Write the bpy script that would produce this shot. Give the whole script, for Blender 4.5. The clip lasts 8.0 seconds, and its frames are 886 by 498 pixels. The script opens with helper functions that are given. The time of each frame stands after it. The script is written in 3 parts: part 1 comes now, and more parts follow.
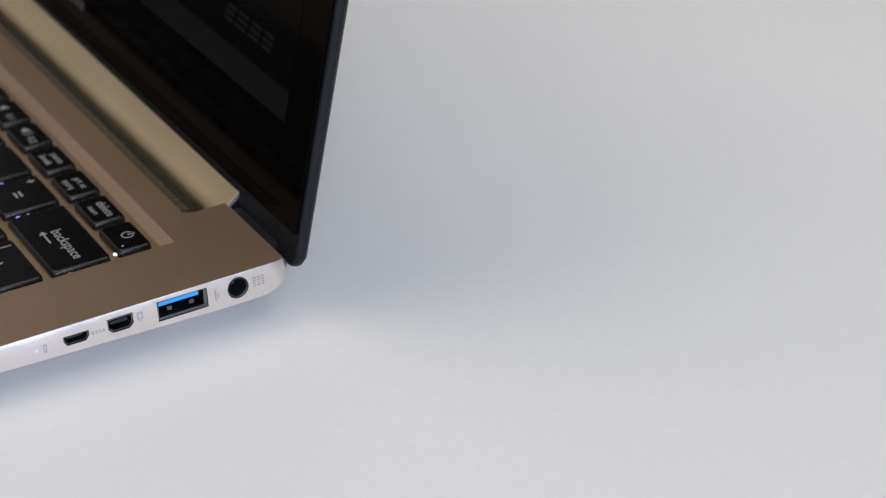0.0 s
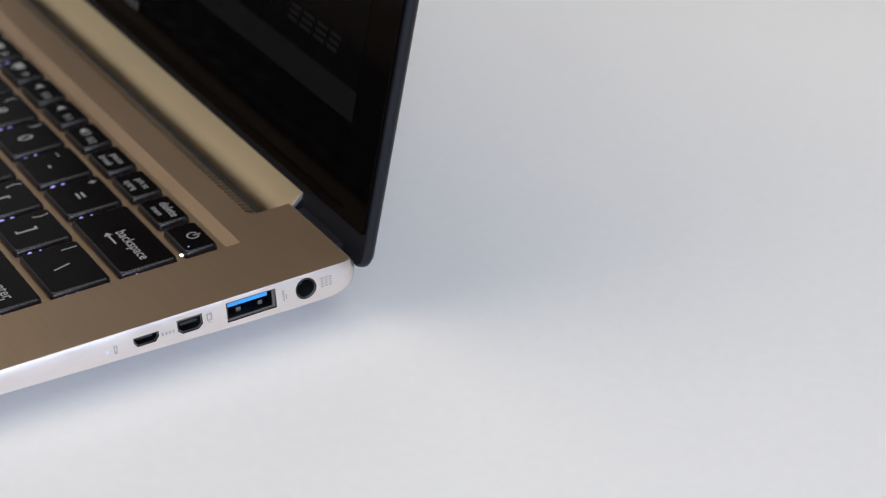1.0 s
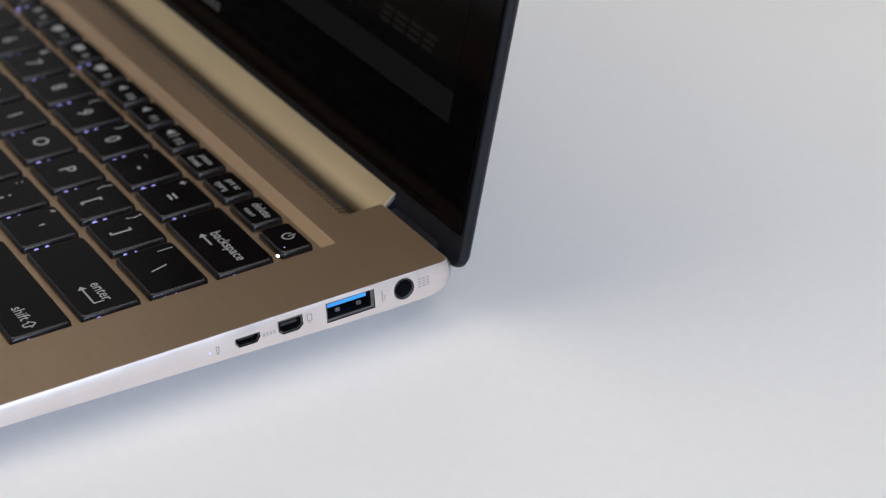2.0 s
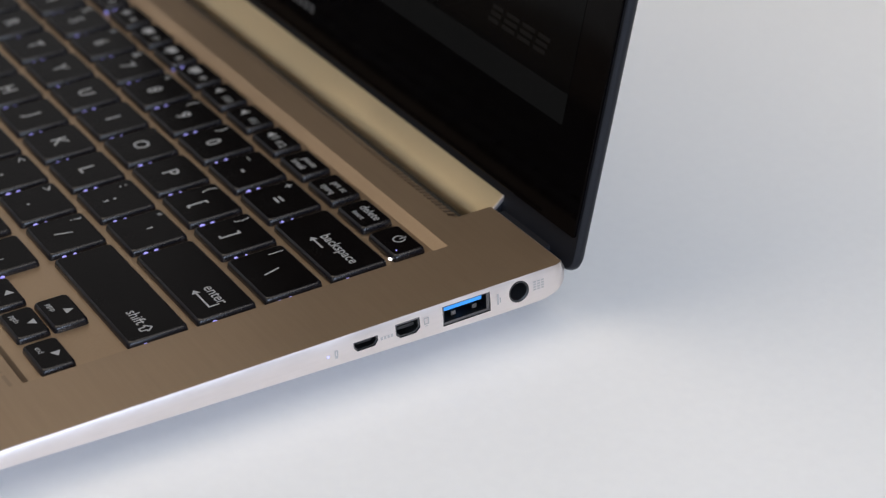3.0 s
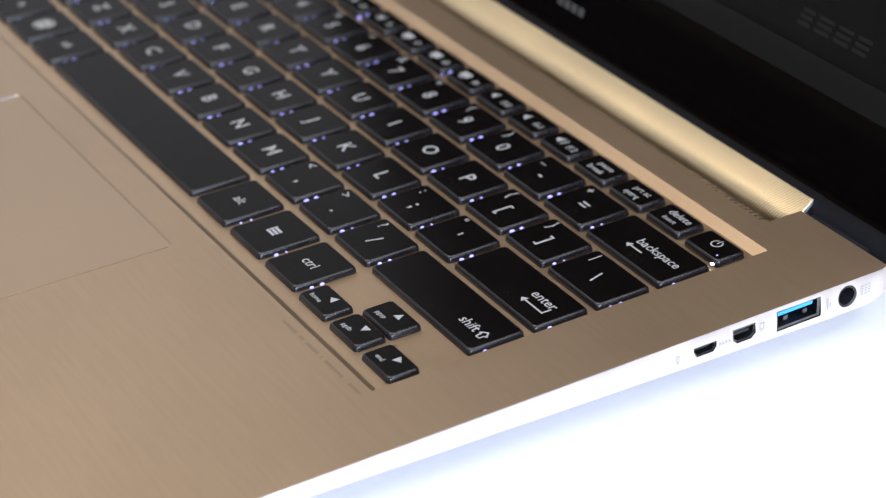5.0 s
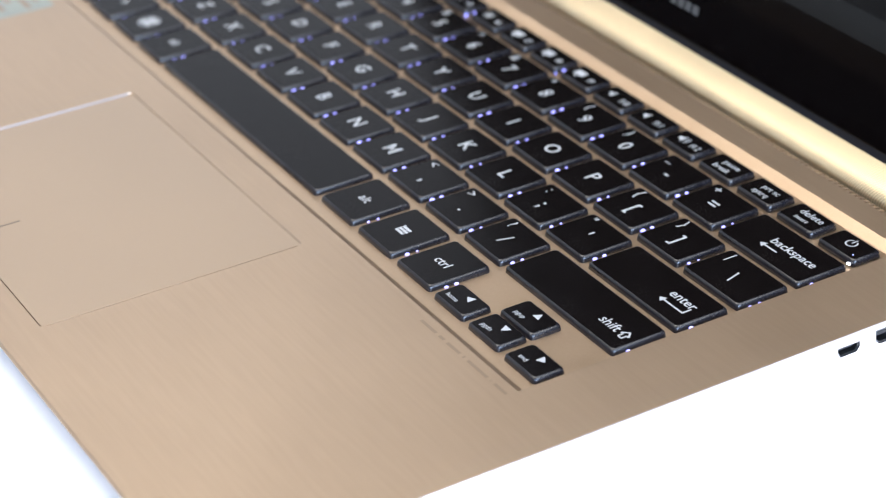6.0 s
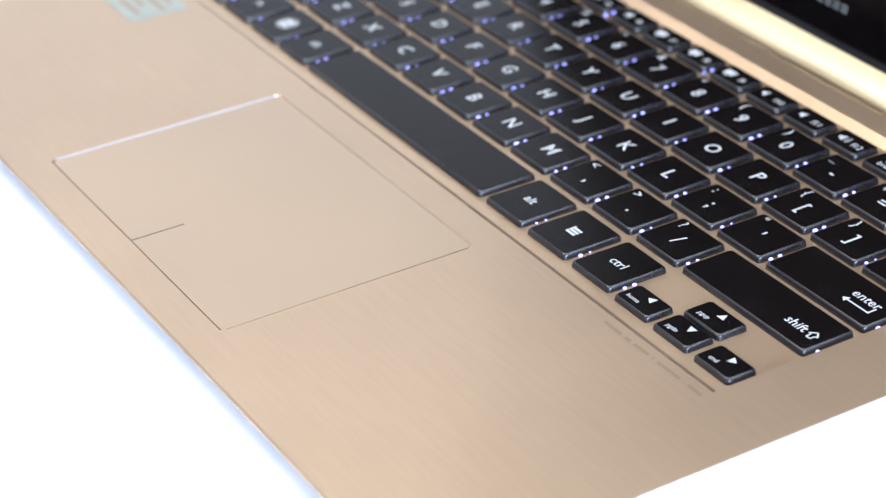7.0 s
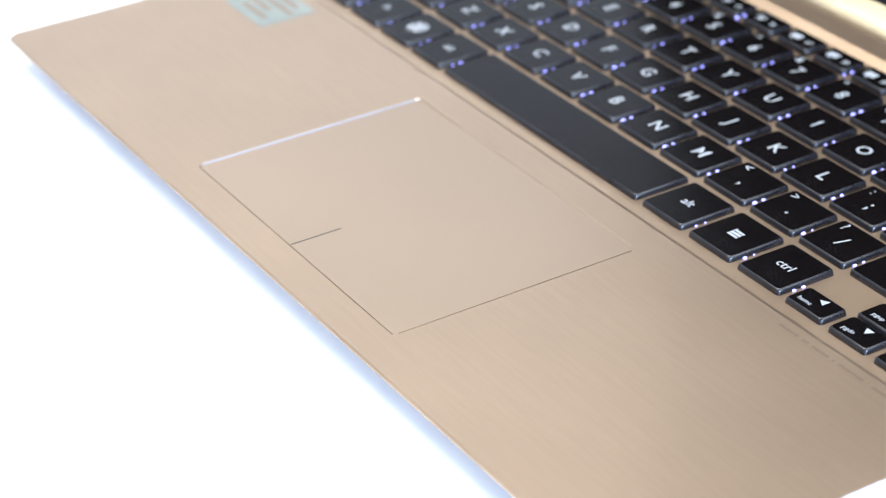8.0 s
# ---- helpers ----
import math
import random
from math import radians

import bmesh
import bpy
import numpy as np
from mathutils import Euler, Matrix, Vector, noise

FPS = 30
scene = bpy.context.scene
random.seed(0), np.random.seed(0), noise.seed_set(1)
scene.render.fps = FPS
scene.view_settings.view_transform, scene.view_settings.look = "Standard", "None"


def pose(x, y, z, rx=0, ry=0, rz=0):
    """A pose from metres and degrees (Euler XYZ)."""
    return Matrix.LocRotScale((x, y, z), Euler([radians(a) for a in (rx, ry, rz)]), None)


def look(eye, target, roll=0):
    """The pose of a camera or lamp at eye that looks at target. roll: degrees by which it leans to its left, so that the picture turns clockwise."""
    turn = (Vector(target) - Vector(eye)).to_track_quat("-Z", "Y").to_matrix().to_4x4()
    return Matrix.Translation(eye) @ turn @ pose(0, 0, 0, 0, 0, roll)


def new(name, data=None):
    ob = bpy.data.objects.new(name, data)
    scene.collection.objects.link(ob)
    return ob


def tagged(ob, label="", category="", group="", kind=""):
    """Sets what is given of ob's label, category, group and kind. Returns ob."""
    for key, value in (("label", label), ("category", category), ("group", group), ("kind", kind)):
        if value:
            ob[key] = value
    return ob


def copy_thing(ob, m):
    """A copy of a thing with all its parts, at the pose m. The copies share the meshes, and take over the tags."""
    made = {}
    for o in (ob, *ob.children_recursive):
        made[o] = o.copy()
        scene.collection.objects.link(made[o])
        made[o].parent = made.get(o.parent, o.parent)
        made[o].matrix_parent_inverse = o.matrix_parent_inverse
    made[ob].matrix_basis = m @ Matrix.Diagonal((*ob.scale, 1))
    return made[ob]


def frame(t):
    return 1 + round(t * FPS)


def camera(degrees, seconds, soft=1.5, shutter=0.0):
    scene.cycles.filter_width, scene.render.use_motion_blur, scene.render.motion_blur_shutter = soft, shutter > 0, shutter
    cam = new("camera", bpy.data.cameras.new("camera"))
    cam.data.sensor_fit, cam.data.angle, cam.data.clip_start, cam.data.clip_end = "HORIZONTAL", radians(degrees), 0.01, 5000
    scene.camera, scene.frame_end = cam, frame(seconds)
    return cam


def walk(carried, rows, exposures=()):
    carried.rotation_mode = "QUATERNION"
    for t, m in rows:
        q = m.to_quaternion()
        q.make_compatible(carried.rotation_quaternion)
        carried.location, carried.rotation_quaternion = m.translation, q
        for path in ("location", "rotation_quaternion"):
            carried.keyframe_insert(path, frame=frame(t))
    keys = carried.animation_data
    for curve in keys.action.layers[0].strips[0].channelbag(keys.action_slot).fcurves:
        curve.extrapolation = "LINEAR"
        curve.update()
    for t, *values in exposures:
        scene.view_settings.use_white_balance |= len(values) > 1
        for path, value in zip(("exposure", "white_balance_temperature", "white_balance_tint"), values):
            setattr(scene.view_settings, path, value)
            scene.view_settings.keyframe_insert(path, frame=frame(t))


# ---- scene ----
cam = camera(22.54, 8.0, soft=1.2)
cam.data.dof.use_dof, cam.data.dof.focus_distance, cam.data.dof.aperture_fstop = True, 0.525, 14.0
PATH = [
    (0.0, 0.42474, 0.02552, 1.03522, 59.868, 1.772, 59.903),
    (0.5, 0.42138, 0.02044, 1.03511, 59.875, 1.812, 59.794),
    (1.0, 0.41447, 0.01046, 1.03541, 59.839, 1.721, 59.711),
    (2.5, 0.39632, -0.01972, 1.03569, 59.915, 1.973, 59.638),
    (3.0, 0.38696, -0.03170, 1.03498, 59.971, 1.999, 59.627),
    (3.5, 0.37671, -0.04638, 1.03602, 59.914, 2.113, 59.691),
    (4.0, 0.36715, -0.06113, 1.03520, 60.024, 2.138, 59.475),
    (4.5, 0.35452, -0.08218, 1.03592, 60.098, 2.160, 59.347),
    (6.0, 0.32496, -0.12511, 1.03650, 60.002, 2.070, 59.323),
    (6.5, 0.31217, -0.14397, 1.03669, 59.994, 2.213, 59.206),
    (7.0, 0.30087, -0.16102, 1.03681, 60.029, 2.303, 59.079),
    (7.5, 0.29069, -0.17730, 1.03691, 60.100, 2.375, 59.032),
    (8.0, 0.27798, -0.19663, 1.03705, 60.178, 2.392, 58.733),
]
EXPOSURE = [(0.0, -0.36, 7000, 10), (1.0, -0.24, 7000, 10), (2.5, -0.28, 7000, 10), (3.5, -0.13, 7000, 10), (4.0, 0.07, 6950, 10),
            (4.5, 0.40, 6850, 10), (6.0, 1.46, 6150, 8), (7.0, 1.78, 5950, 7), (8.0, 1.76, 5850, 6)]
LEVEL = pose(0, 0, 0.75 + 0.0098, 1.8)          # how the wedge-shaped laptop sits on the table
walk(cam, [(t, LEVEL @ pose(0, 0, -0.7645) @ pose(*r)) for t, *r in PATH], EXPOSURE)

# ---- light: two daylight windows and two ceiling panels, all out of view ----
world = bpy.data.worlds.new("world")
world.use_nodes = True
sky = world.node_tree.nodes.new("ShaderNodeTexSky")
sky.sky_type, sky.sun_disc, sky.sun_elevation, sky.sun_rotation = "NISHITA", False, radians(35), radians(200)
world.node_tree.links.new(sky.outputs[0], world.node_tree.nodes["Background"].inputs[0])
world.node_tree.nodes["Background"].inputs[1].default_value = 0.05
scene.world = world


def area_lamp(name, m, sx, sy, watts, colour):
    data = bpy.data.lights.new(name, "AREA")
    data.shape, data.size, data.size_y, data.energy, data.color = "RECTANGLE", sx, sy, watts, colour
    ob = new(name, data)
    ob.matrix_world = m
    return ob


PANEL = Vector((-0.64, -0.22, 2.56))          # warm ceiling light over the laptop
FILL_PANEL = Vector((0.85, 0.75, 2.56))          # neutral fill panel, added behind the laptop to lift the shadows
for place, watts, colour in ((PANEL, 7.4, (1.0, 0.80, 0.53)), (FILL_PANEL, 3.3, (1.0, 0.93, 0.82))):
    area_lamp("unseen_panel_light", look(place - Vector((0, 0, 0.05)), place - Vector((0, 0, 1))), 1.3, 1.3, watts, colour)
area_lamp("window_daylight", look((2.17, -0.40, 1.70), (0.0, -0.40, 1.70)), 1.7, 1.05, 82, (0.58, 0.725, 1.0))
# weak west lamp, added so that deck and keys have something bright to mirror
area_lamp("window_daylight", look((-2.17, 1.15, 1.80), (0.0, 1.15, 1.80)), 1.5, 1.1, 2.3, (1.0, 0.95, 0.90))


# ---- materials ----
def nodes_of(name, colour, rough=0.5, metal=0.0, **inputs):
    m = bpy.data.materials.new(name)
    m.use_nodes = True
    nt = m.node_tree
    b = nt.nodes["Principled BSDF"]
    b.inputs["Base Color"].default_value = (*colour, 1)
    b.inputs["Roughness"].default_value, b.inputs["Metallic"].default_value = rough, metal
    for k, v in inputs.items():
        b.inputs[k.replace("_", " ")].default_value = v
    return m, nt, b


def noise_tex(nt, scale, detail=3.0, stretch=(1, 1, 1)):
    tc, mp, nz = (nt.nodes.new(k) for k in ("ShaderNodeTexCoord", "ShaderNodeMapping", "ShaderNodeTexNoise"))
    mp.inputs["Scale"].default_value = stretch
    nz.inputs["Scale"].default_value, nz.inputs["Detail"].default_value = scale, detail
    nt.links.new(tc.outputs["Object"], mp.inputs["Vector"])
    nt.links.new(mp.outputs[0], nz.inputs["Vector"])
    return nz.outputs["Fac"]


def ranged(nt, fac, lo, hi, a=0.35, b=0.65):
    r = nt.nodes.new("ShaderNodeMapRange")
    r.inputs[1].default_value, r.inputs[2].default_value, r.inputs[3].default_value, r.inputs[4].default_value = a, b, lo, hi
    nt.links.new(fac, r.inputs[0])
    return r.outputs[0]


def mix_colour(nt, fac, c1, c2):
    x = nt.nodes.new("ShaderNodeMix")
    x.data_type = "RGBA"
    x.inputs["A"].default_value, x.inputs["B"].default_value = (*c1, 1), (*c2, 1)
    nt.links.new(fac, x.inputs["Factor"])
    return x.outputs["Result"]


def bumped(nt, b, fac, strength, distance):
    bp = nt.nodes.new("ShaderNodeBump")
    bp.inputs["Strength"].default_value, bp.inputs["Distance"].default_value = strength, distance
    nt.links.new(fac, bp.inputs["Height"])
    nt.links.new(bp.outputs[0], b.inputs["Normal"])


def surface(name, c1, c2, rough, metal=0.0, big=20.0, fine=600.0, stretch=(1, 1, 1), spread=0.06, bump=0.15, depth=0.0001, **inputs):
    """A surface with stains at one scale and grain and relief at a finer one."""
    m, nt, b = nodes_of(name, c1, rough, metal, **inputs)
    stain, grain = noise_tex(nt, big, 4), noise_tex(nt, fine, 2, stretch)
    add = nt.nodes.new("ShaderNodeMath")
    add.operation = "MULTIPLY_ADD"
    add.inputs[1].default_value, add.inputs[2].default_value = 0.45, 0.0
    nt.links.new(grain, add.inputs[0])
    half = nt.nodes.new("ShaderNodeMath")
    half.operation = "MULTIPLY_ADD"
    half.inputs[1].default_value = 0.55
    nt.links.new(stain, half.inputs[0])
    nt.links.new(add.outputs[0], half.inputs[2])
    nt.links.new(mix_colour(nt, ranged(nt, half.outputs[0], 0, 1), c1, c2), b.inputs["Base Color"])
    nt.links.new(ranged(nt, half.outputs[0], rough - spread, rough + spread), b.inputs["Roughness"])
    if bump:
        bumped(nt, b, grain, bump, depth)
    return m


GOLD = surface("champagne_aluminium", (0.39, 0.291, 0.207), (0.43, 0.324, 0.232), 0.45, 1.0, 14, 900, (0.06, 1, 1), 0.02, 0.06, 0.00003)
TRAY = surface("keyboard_tray_aluminium", (0.43, 0.315, 0.215), (0.47, 0.35, 0.245), 0.44, 1.0, 30, 1500, (1, 1, 1), 0.04, 0.08, 0.00002)
# the base metal again, with the light on its sides painted in as paler colour
LIT_EDGE = surface("lit_aluminium_edge", (0.74, 0.675, 0.65), (0.79, 0.72, 0.695), 0.36, 0.9, 25, 1200, (1, 0.1, 1), 0.05, 0.08, 0.00002)
# pale colour painting the highlight on the touchpad pocket's left wall
PAD_GLINT = surface("painted_pad_glint", (0.44, 0.39, 0.36), (0.48, 0.43, 0.40), 0.45, 0.5, 40, 1200, spread=0.04, bump=0.05, depth=0.00002)
BAR = surface("spun_gold_aluminium", (0.50, 0.395, 0.25), (0.55, 0.44, 0.285), 0.42, 1.0, 40, 2600, (1, 0.03, 0.03), 0.05, 0.5, 0.00003)
_nt = BAR.node_tree
_wave, _tc = _nt.nodes.new("ShaderNodeTexWave"), _nt.nodes.new("ShaderNodeTexCoord")
_wave.inputs["Scale"].default_value, _wave.inputs["Distortion"].default_value, _wave.inputs["Detail"].default_value = 420, 0.5, 1
_along = _nt.nodes.new("ShaderNodeVectorMath")
_along.operation = "DOT_PRODUCT"
_along.inputs[1].default_value = (0.82, -0.57, 0.0)          # the turning marks run slantwise over the bar
_nt.links.new(_tc.outputs["Object"], _along.inputs[0])
_nt.links.new(_along.outputs["Value"], _wave.inputs["Vector"])
bumped(_nt, _nt.nodes["Principled BSDF"], _wave.outputs["Fac"], 1.0, 0.00005)
_nt.links.new(mix_colour(_nt, _wave.outputs["Fac"], (0.53, 0.42, 0.262), (0.93, 0.765, 0.505)), _nt.nodes["Principled BSDF"].inputs["Base Color"])
PAD = surface("touchpad_surface", (0.40, 0.305, 0.222), (0.42, 0.323, 0.237), 0.45, 1.0, 12, 1800, (1, 1, 1), 0.03, 0.05, 0.00002)
KEY = surface("black_keycap_plastic", (0.0024, 0.0018, 0.0017), (0.0036, 0.0027, 0.0026), 0.23, 0.0, 60, 3000, (1, 1, 1), 0.05, 0.12, 0.00002, Specular_IOR_Level=0.065)
SKIRT = surface("key_skirt_plastic", (0.0055, 0.005, 0.0065), (0.008, 0.0072, 0.0092), 0.28, 0.0, 60, 3000, Specular_IOR_Level=0.42)
NAVY = surface("dark_blue_lid_metal", (0.007, 0.0075, 0.010), (0.010, 0.0108, 0.014), 0.42, 0.0, 30, 1500, (1, 1, 1), 0.05, 0.05, 0.00002, Specular_IOR_Level=0.2)
GLASS = surface("black_bezel_glass", (0.0016, 0.0010, 0.0010), (0.0020, 0.0014, 0.0014), 0.09, 0.0, 12, 200, (1, 1, 1), 0.02, 0.0, Specular_IOR_Level=0.05)
DARK = surface("black_port_plastic", (0.008, 0.008, 0.009), (0.014, 0.014, 0.015), 0.45, 0.0, 200, 2000)
STEEL = surface("port_steel", (0.12, 0.12, 0.125), (0.18, 0.18, 0.185), 0.35, 1.0, 200, 2000)
BLUE = surface("blue_connector_plastic", (0.02, 0.30, 0.80), (0.03, 0.34, 0.85), 0.4, 0.0, 200, 2000)
GREY = surface("grey_print", (0.38, 0.36, 0.35), (0.44, 0.42, 0.40), 0.6, 0.0, 300, 2000, bump=0.0)
BEZEL_PRINT = surface("dim_grey_print", (0.045, 0.045, 0.045), (0.06, 0.06, 0.06), 0.5, 0.0, 300, 2000, bump=0.0)
FAINT = surface("faint_engraved_print", (0.31, 0.235, 0.17), (0.34, 0.258, 0.19), 0.45, 1.0, 300, 2000, bump=0.0, Specular_IOR_Level=0.05)
# deck metal darkened to paint the shadow in the touchpad gap
SEAM_SHADE = surface("shaded_touchpad_seam", (0.34, 0.255, 0.187), (0.37, 0.28, 0.205), 0.5, 1.0, 300, 2000, bump=0.0, Specular_IOR_Level=0.2)
STICKER = surface("pale_holographic_sticker", (0.27, 0.285, 0.25), (0.36, 0.375, 0.33), 0.42, 0.85, 150, 900, bump=0.0)
RUBBER = surface("black_rubber", (0.02, 0.02, 0.02), (0.03, 0.03, 0.03), 0.7, 0.0, 80, 900)
TABLE = surface("white_laminate", (0.80, 0.80, 0.80), (0.83, 0.83, 0.825), 0.42, 0.0, 6, 300, (1, 1, 1), 0.06, 0.03, 0.00005)
WALL = surface("painted_plaster", (0.56, 0.53, 0.49), (0.60, 0.57, 0.53), 0.85, 0.0, 2, 120, (1, 1, 1), 0.05, 0.2, 0.001)
CEIL = surface("grey_ceiling_paint", (0.16, 0.16, 0.16), (0.18, 0.18, 0.18), 0.9, 0.0, 2, 120)
FLOOR = surface("grey_floor", (0.08, 0.078, 0.075), (0.10, 0.098, 0.095), 0.6, 0.0, 3, 80)
FRAME = surface("white_window_paint", (0.74, 0.74, 0.73), (0.78, 0.78, 0.77), 0.45, 0.0, 9, 200)


def glow(name, colour, strength, rough=0.5, base=None, **inputs):
    m, nt, b = nodes_of(name, base or colour, rough, **inputs)
    b.inputs["Emission Color"].default_value, b.inputs["Emission Strength"].default_value = (*colour, 1), strength
    return m


LEGEND, _n, _b = nodes_of("backlit_legend", (0.27, 0.27, 0.272), 0.5)
_b.inputs["Emission Color"].default_value, _b.inputs["Emission Strength"].default_value = (0.85, 0.88, 1.0, 1), 0.02
LED = glow("backlight_led", (0.38, 0.36, 1.0), 0.7)
POWER_LED = glow("white_power_led", (0.95, 0.95, 1.0), 3.0)
SIDE_LED = glow("blue_status_led", (0.45, 0.45, 1.0), 0.8)
DISPLAY = glow("dim_display", (0.002, 0.002, 0.0022), 0.3, 0.09, (0.0015, 0.0014, 0.0014), Specular_IOR_Level=0.045)
TASKBAR = glow("dim_taskbar", (0.0072, 0.0076, 0.0081), 0.65, 0.09, (0.0015, 0.0014, 0.0014), Specular_IOR_Level=0.045)
SCREEN_MARK = glow("dim_screen_mark", (0.0095, 0.0092, 0.0092), 0.65, 0.09, (0.0015, 0.0014, 0.0014), Specular_IOR_Level=0.045)
PANEL_GLOW = glow("lamp_diffuser", (1.0, 0.97, 0.93), 1.5)


# ---- building ----
def mesh_of(name, bm, material, smooth=40):
    bmesh.ops.recalc_face_normals(bm, faces=bm.faces)
    me = bpy.data.meshes.new(name)
    bm.to_mesh(me)
    bm.free()
    for m in material if isinstance(material, (list, tuple)) else [material]:
        me.materials.append(m)
    if smooth:
        me.shade_smooth()
        me.set_sharp_from_angle(angle=radians(smooth))
        for p in me.polygons:
            if len(p.vertices) > 4:
                p.use_smooth = False
    return me


def part(name, bm, material, parent, label="", at=None, smooth=40):
    ob = new(name, bm if isinstance(bm, bpy.types.Mesh) else mesh_of(name, bm, material, smooth))
    ob.parent = parent
    if at is not None:
        ob.matrix_basis = at
    return tagged(ob, label)


def thing(name, label, category, m=None, group="", kind=""):
    ob = new(name)
    ob.empty_display_size = 0.02
    if m is not None:
        ob.matrix_basis = m
    return tagged(ob, label, category, group, kind)


def box(bm, x0, x1, y0, y1, z0, z1):
    c = Vector(((x0 + x1) / 2, (y0 + y1) / 2, (z0 + z1) / 2))
    return bmesh.ops.create_cube(bm, size=1, matrix=Matrix.LocRotScale(c, None, (x1 - x0, y1 - y0, z1 - z0)))["verts"]


def rounded(x0, x1, y0, y1, r, n=4):
    """The corners of a rounded rectangle, anticlockwise."""
    out = []
    for cx, cy, a in ((x1 - r, y1 - r, 0), (x0 + r, y1 - r, 90), (x0 + r, y0 + r, 180), (x1 - r, y0 + r, 270)):
        for i in range(n + 1):
            b = radians(a + 90 * i / n)
            out.append((cx + r * math.cos(b), cy + r * math.sin(b)))
    return out


def loft(bm, rings, closed=True, mats=None):
    """Skin over rings of points; the ends are closed."""
    loops = [[bm.verts.new(p) for p in ring] for ring in rings]
    k = len(loops[0])
    for j, (a, b) in enumerate(zip(loops, loops[1:])):
        for i in range(k):
            f = bm.faces.new((a[i], a[(i + 1) % k], b[(i + 1) % k], b[i]))
            f.material_index = mats[j] if mats else 0
    if closed:
        bm.faces.new(loops[0][::-1])
        f = bm.faces.new(loops[-1])
        f.material_index = mats[-1] if mats else 0
    return loops


def slab(bm, x0, x1, y0, y1, z0, z1, r, bevel=0.0, n=4):
    """A rounded plate with a bevelled rim on top."""
    rings = [[(x, y, z0) for x, y in rounded(x0, x1, y0, y1, r, n)]]
    if bevel:
        rings.append([(x, y, z1 - bevel) for x, y in rounded(x0, x1, y0, y1, r, n)])
        e = bevel * 0.3
        rings.append([(x, y, z1 - e) for x, y in rounded(x0 + e, x1 - e, y0 + e, y1 - e, max(r - e, 1e-5), n)])
    rings.append([(x, y, z1) for x, y in rounded(x0 + bevel, x1 - bevel, y0 + bevel, y1 - bevel, max(r - bevel, 1e-5), n)])
    loft(bm, rings)


def text_mesh(bm, words, size, x, y, z, bold=0.0):
    """Lettering in the built-in font, lying flat, its middle at x, y."""
    cu = bpy.data.curves.new("t", "FONT")
    cu.body, cu.size, cu.align_x, cu.align_y, cu.resolution_u, cu.offset = words, size, "CENTER", "CENTER", 2, bold
    ob = bpy.data.objects.new("t", cu)
    me = ob.to_mesh()
    me.transform(Matrix.Translation((x, y, z)))
    bm.from_mesh(me)
    ob.to_mesh_clear()
    bpy.data.objects.remove(ob)
    bpy.data.curves.remove(cu)


def flat(bm, pts, z):
    bm.faces.new([bm.verts.new((x, y, z)) for x, y in pts])


def ring(bm, cx, cy, r0, r1, a0, a1, z, n=20):
    ps = [(math.cos(radians(a0 + (a1 - a0) * i / n)), math.sin(radians(a0 + (a1 - a0) * i / n))) for i in range(n + 1)]
    for (c, s), (c2, s2) in zip(ps, ps[1:]):
        flat(bm, [(cx + r0 * c, cy + r0 * s), (cx + r1 * c, cy + r1 * s), (cx + r1 * c2, cy + r1 * s2), (cx + r0 * c2, cy + r0 * s2)], z)


def carved(ob, cutters):
    """Cuts the closed meshes out of ob for good."""
    for bm, mat in cutters:
        c = new("cutter", mesh_of("cutter", bm, mat, 0))
        c.matrix_basis = LEVEL
        bpy.context.view_layer.update()
        mod = ob.modifiers.new("cut", "BOOLEAN")
        mod.operation, mod.solver, mod.object, mod.material_mode = "DIFFERENCE", "EXACT", c, "TRANSFER"
        me = bpy.data.meshes.new_from_object(ob.evaluated_get(bpy.context.evaluated_depsgraph_get()))
        ob.modifiers.clear()
        ob.data = me
        bpy.data.objects.remove(c)
    ob.data.shade_smooth()
    ob.data.set_sharp_from_angle(angle=radians(35))
    for p in ob.data.polygons:
        if abs(p.normal.z) > 0.995:
            p.use_smooth = False


# ---- the room ----
RX0, RX1, RY0, RY1, RZ = -2.2, 2.2, -2.2, 2.2, 2.6
T = 0.12


def structure(name, boxes, material, label, category):
    bm = bmesh.new()
    for b in boxes:
        box(bm, *b)
    return tagged(new(name, mesh_of(name, bm, material, 0)), label, category, kind="structure")


structure("floor", [(RX0 - T, RX1 + T, RY0 - T, RY1 + T, -0.1, 0)], FLOOR, "plain grey floor under the white table", "floor")
structure("ceiling", [(RX0 - T, RX1 + T, RY0 - T, RY1 + T, RZ, RZ + 0.1)], CEIL, "plain grey painted ceiling over the table", "ceiling")
structure("wall_north", [(RX0 - T, RX1 + T, RY1, RY1 + T, 0, RZ)], WALL, "plain light painted wall behind the laptop lid", "wall")
structure("wall_south", [(RX0 - T, RX1 + T, RY0 - T, RY0, 0, RZ)], WALL, "plain light painted wall in front of the table", "wall")


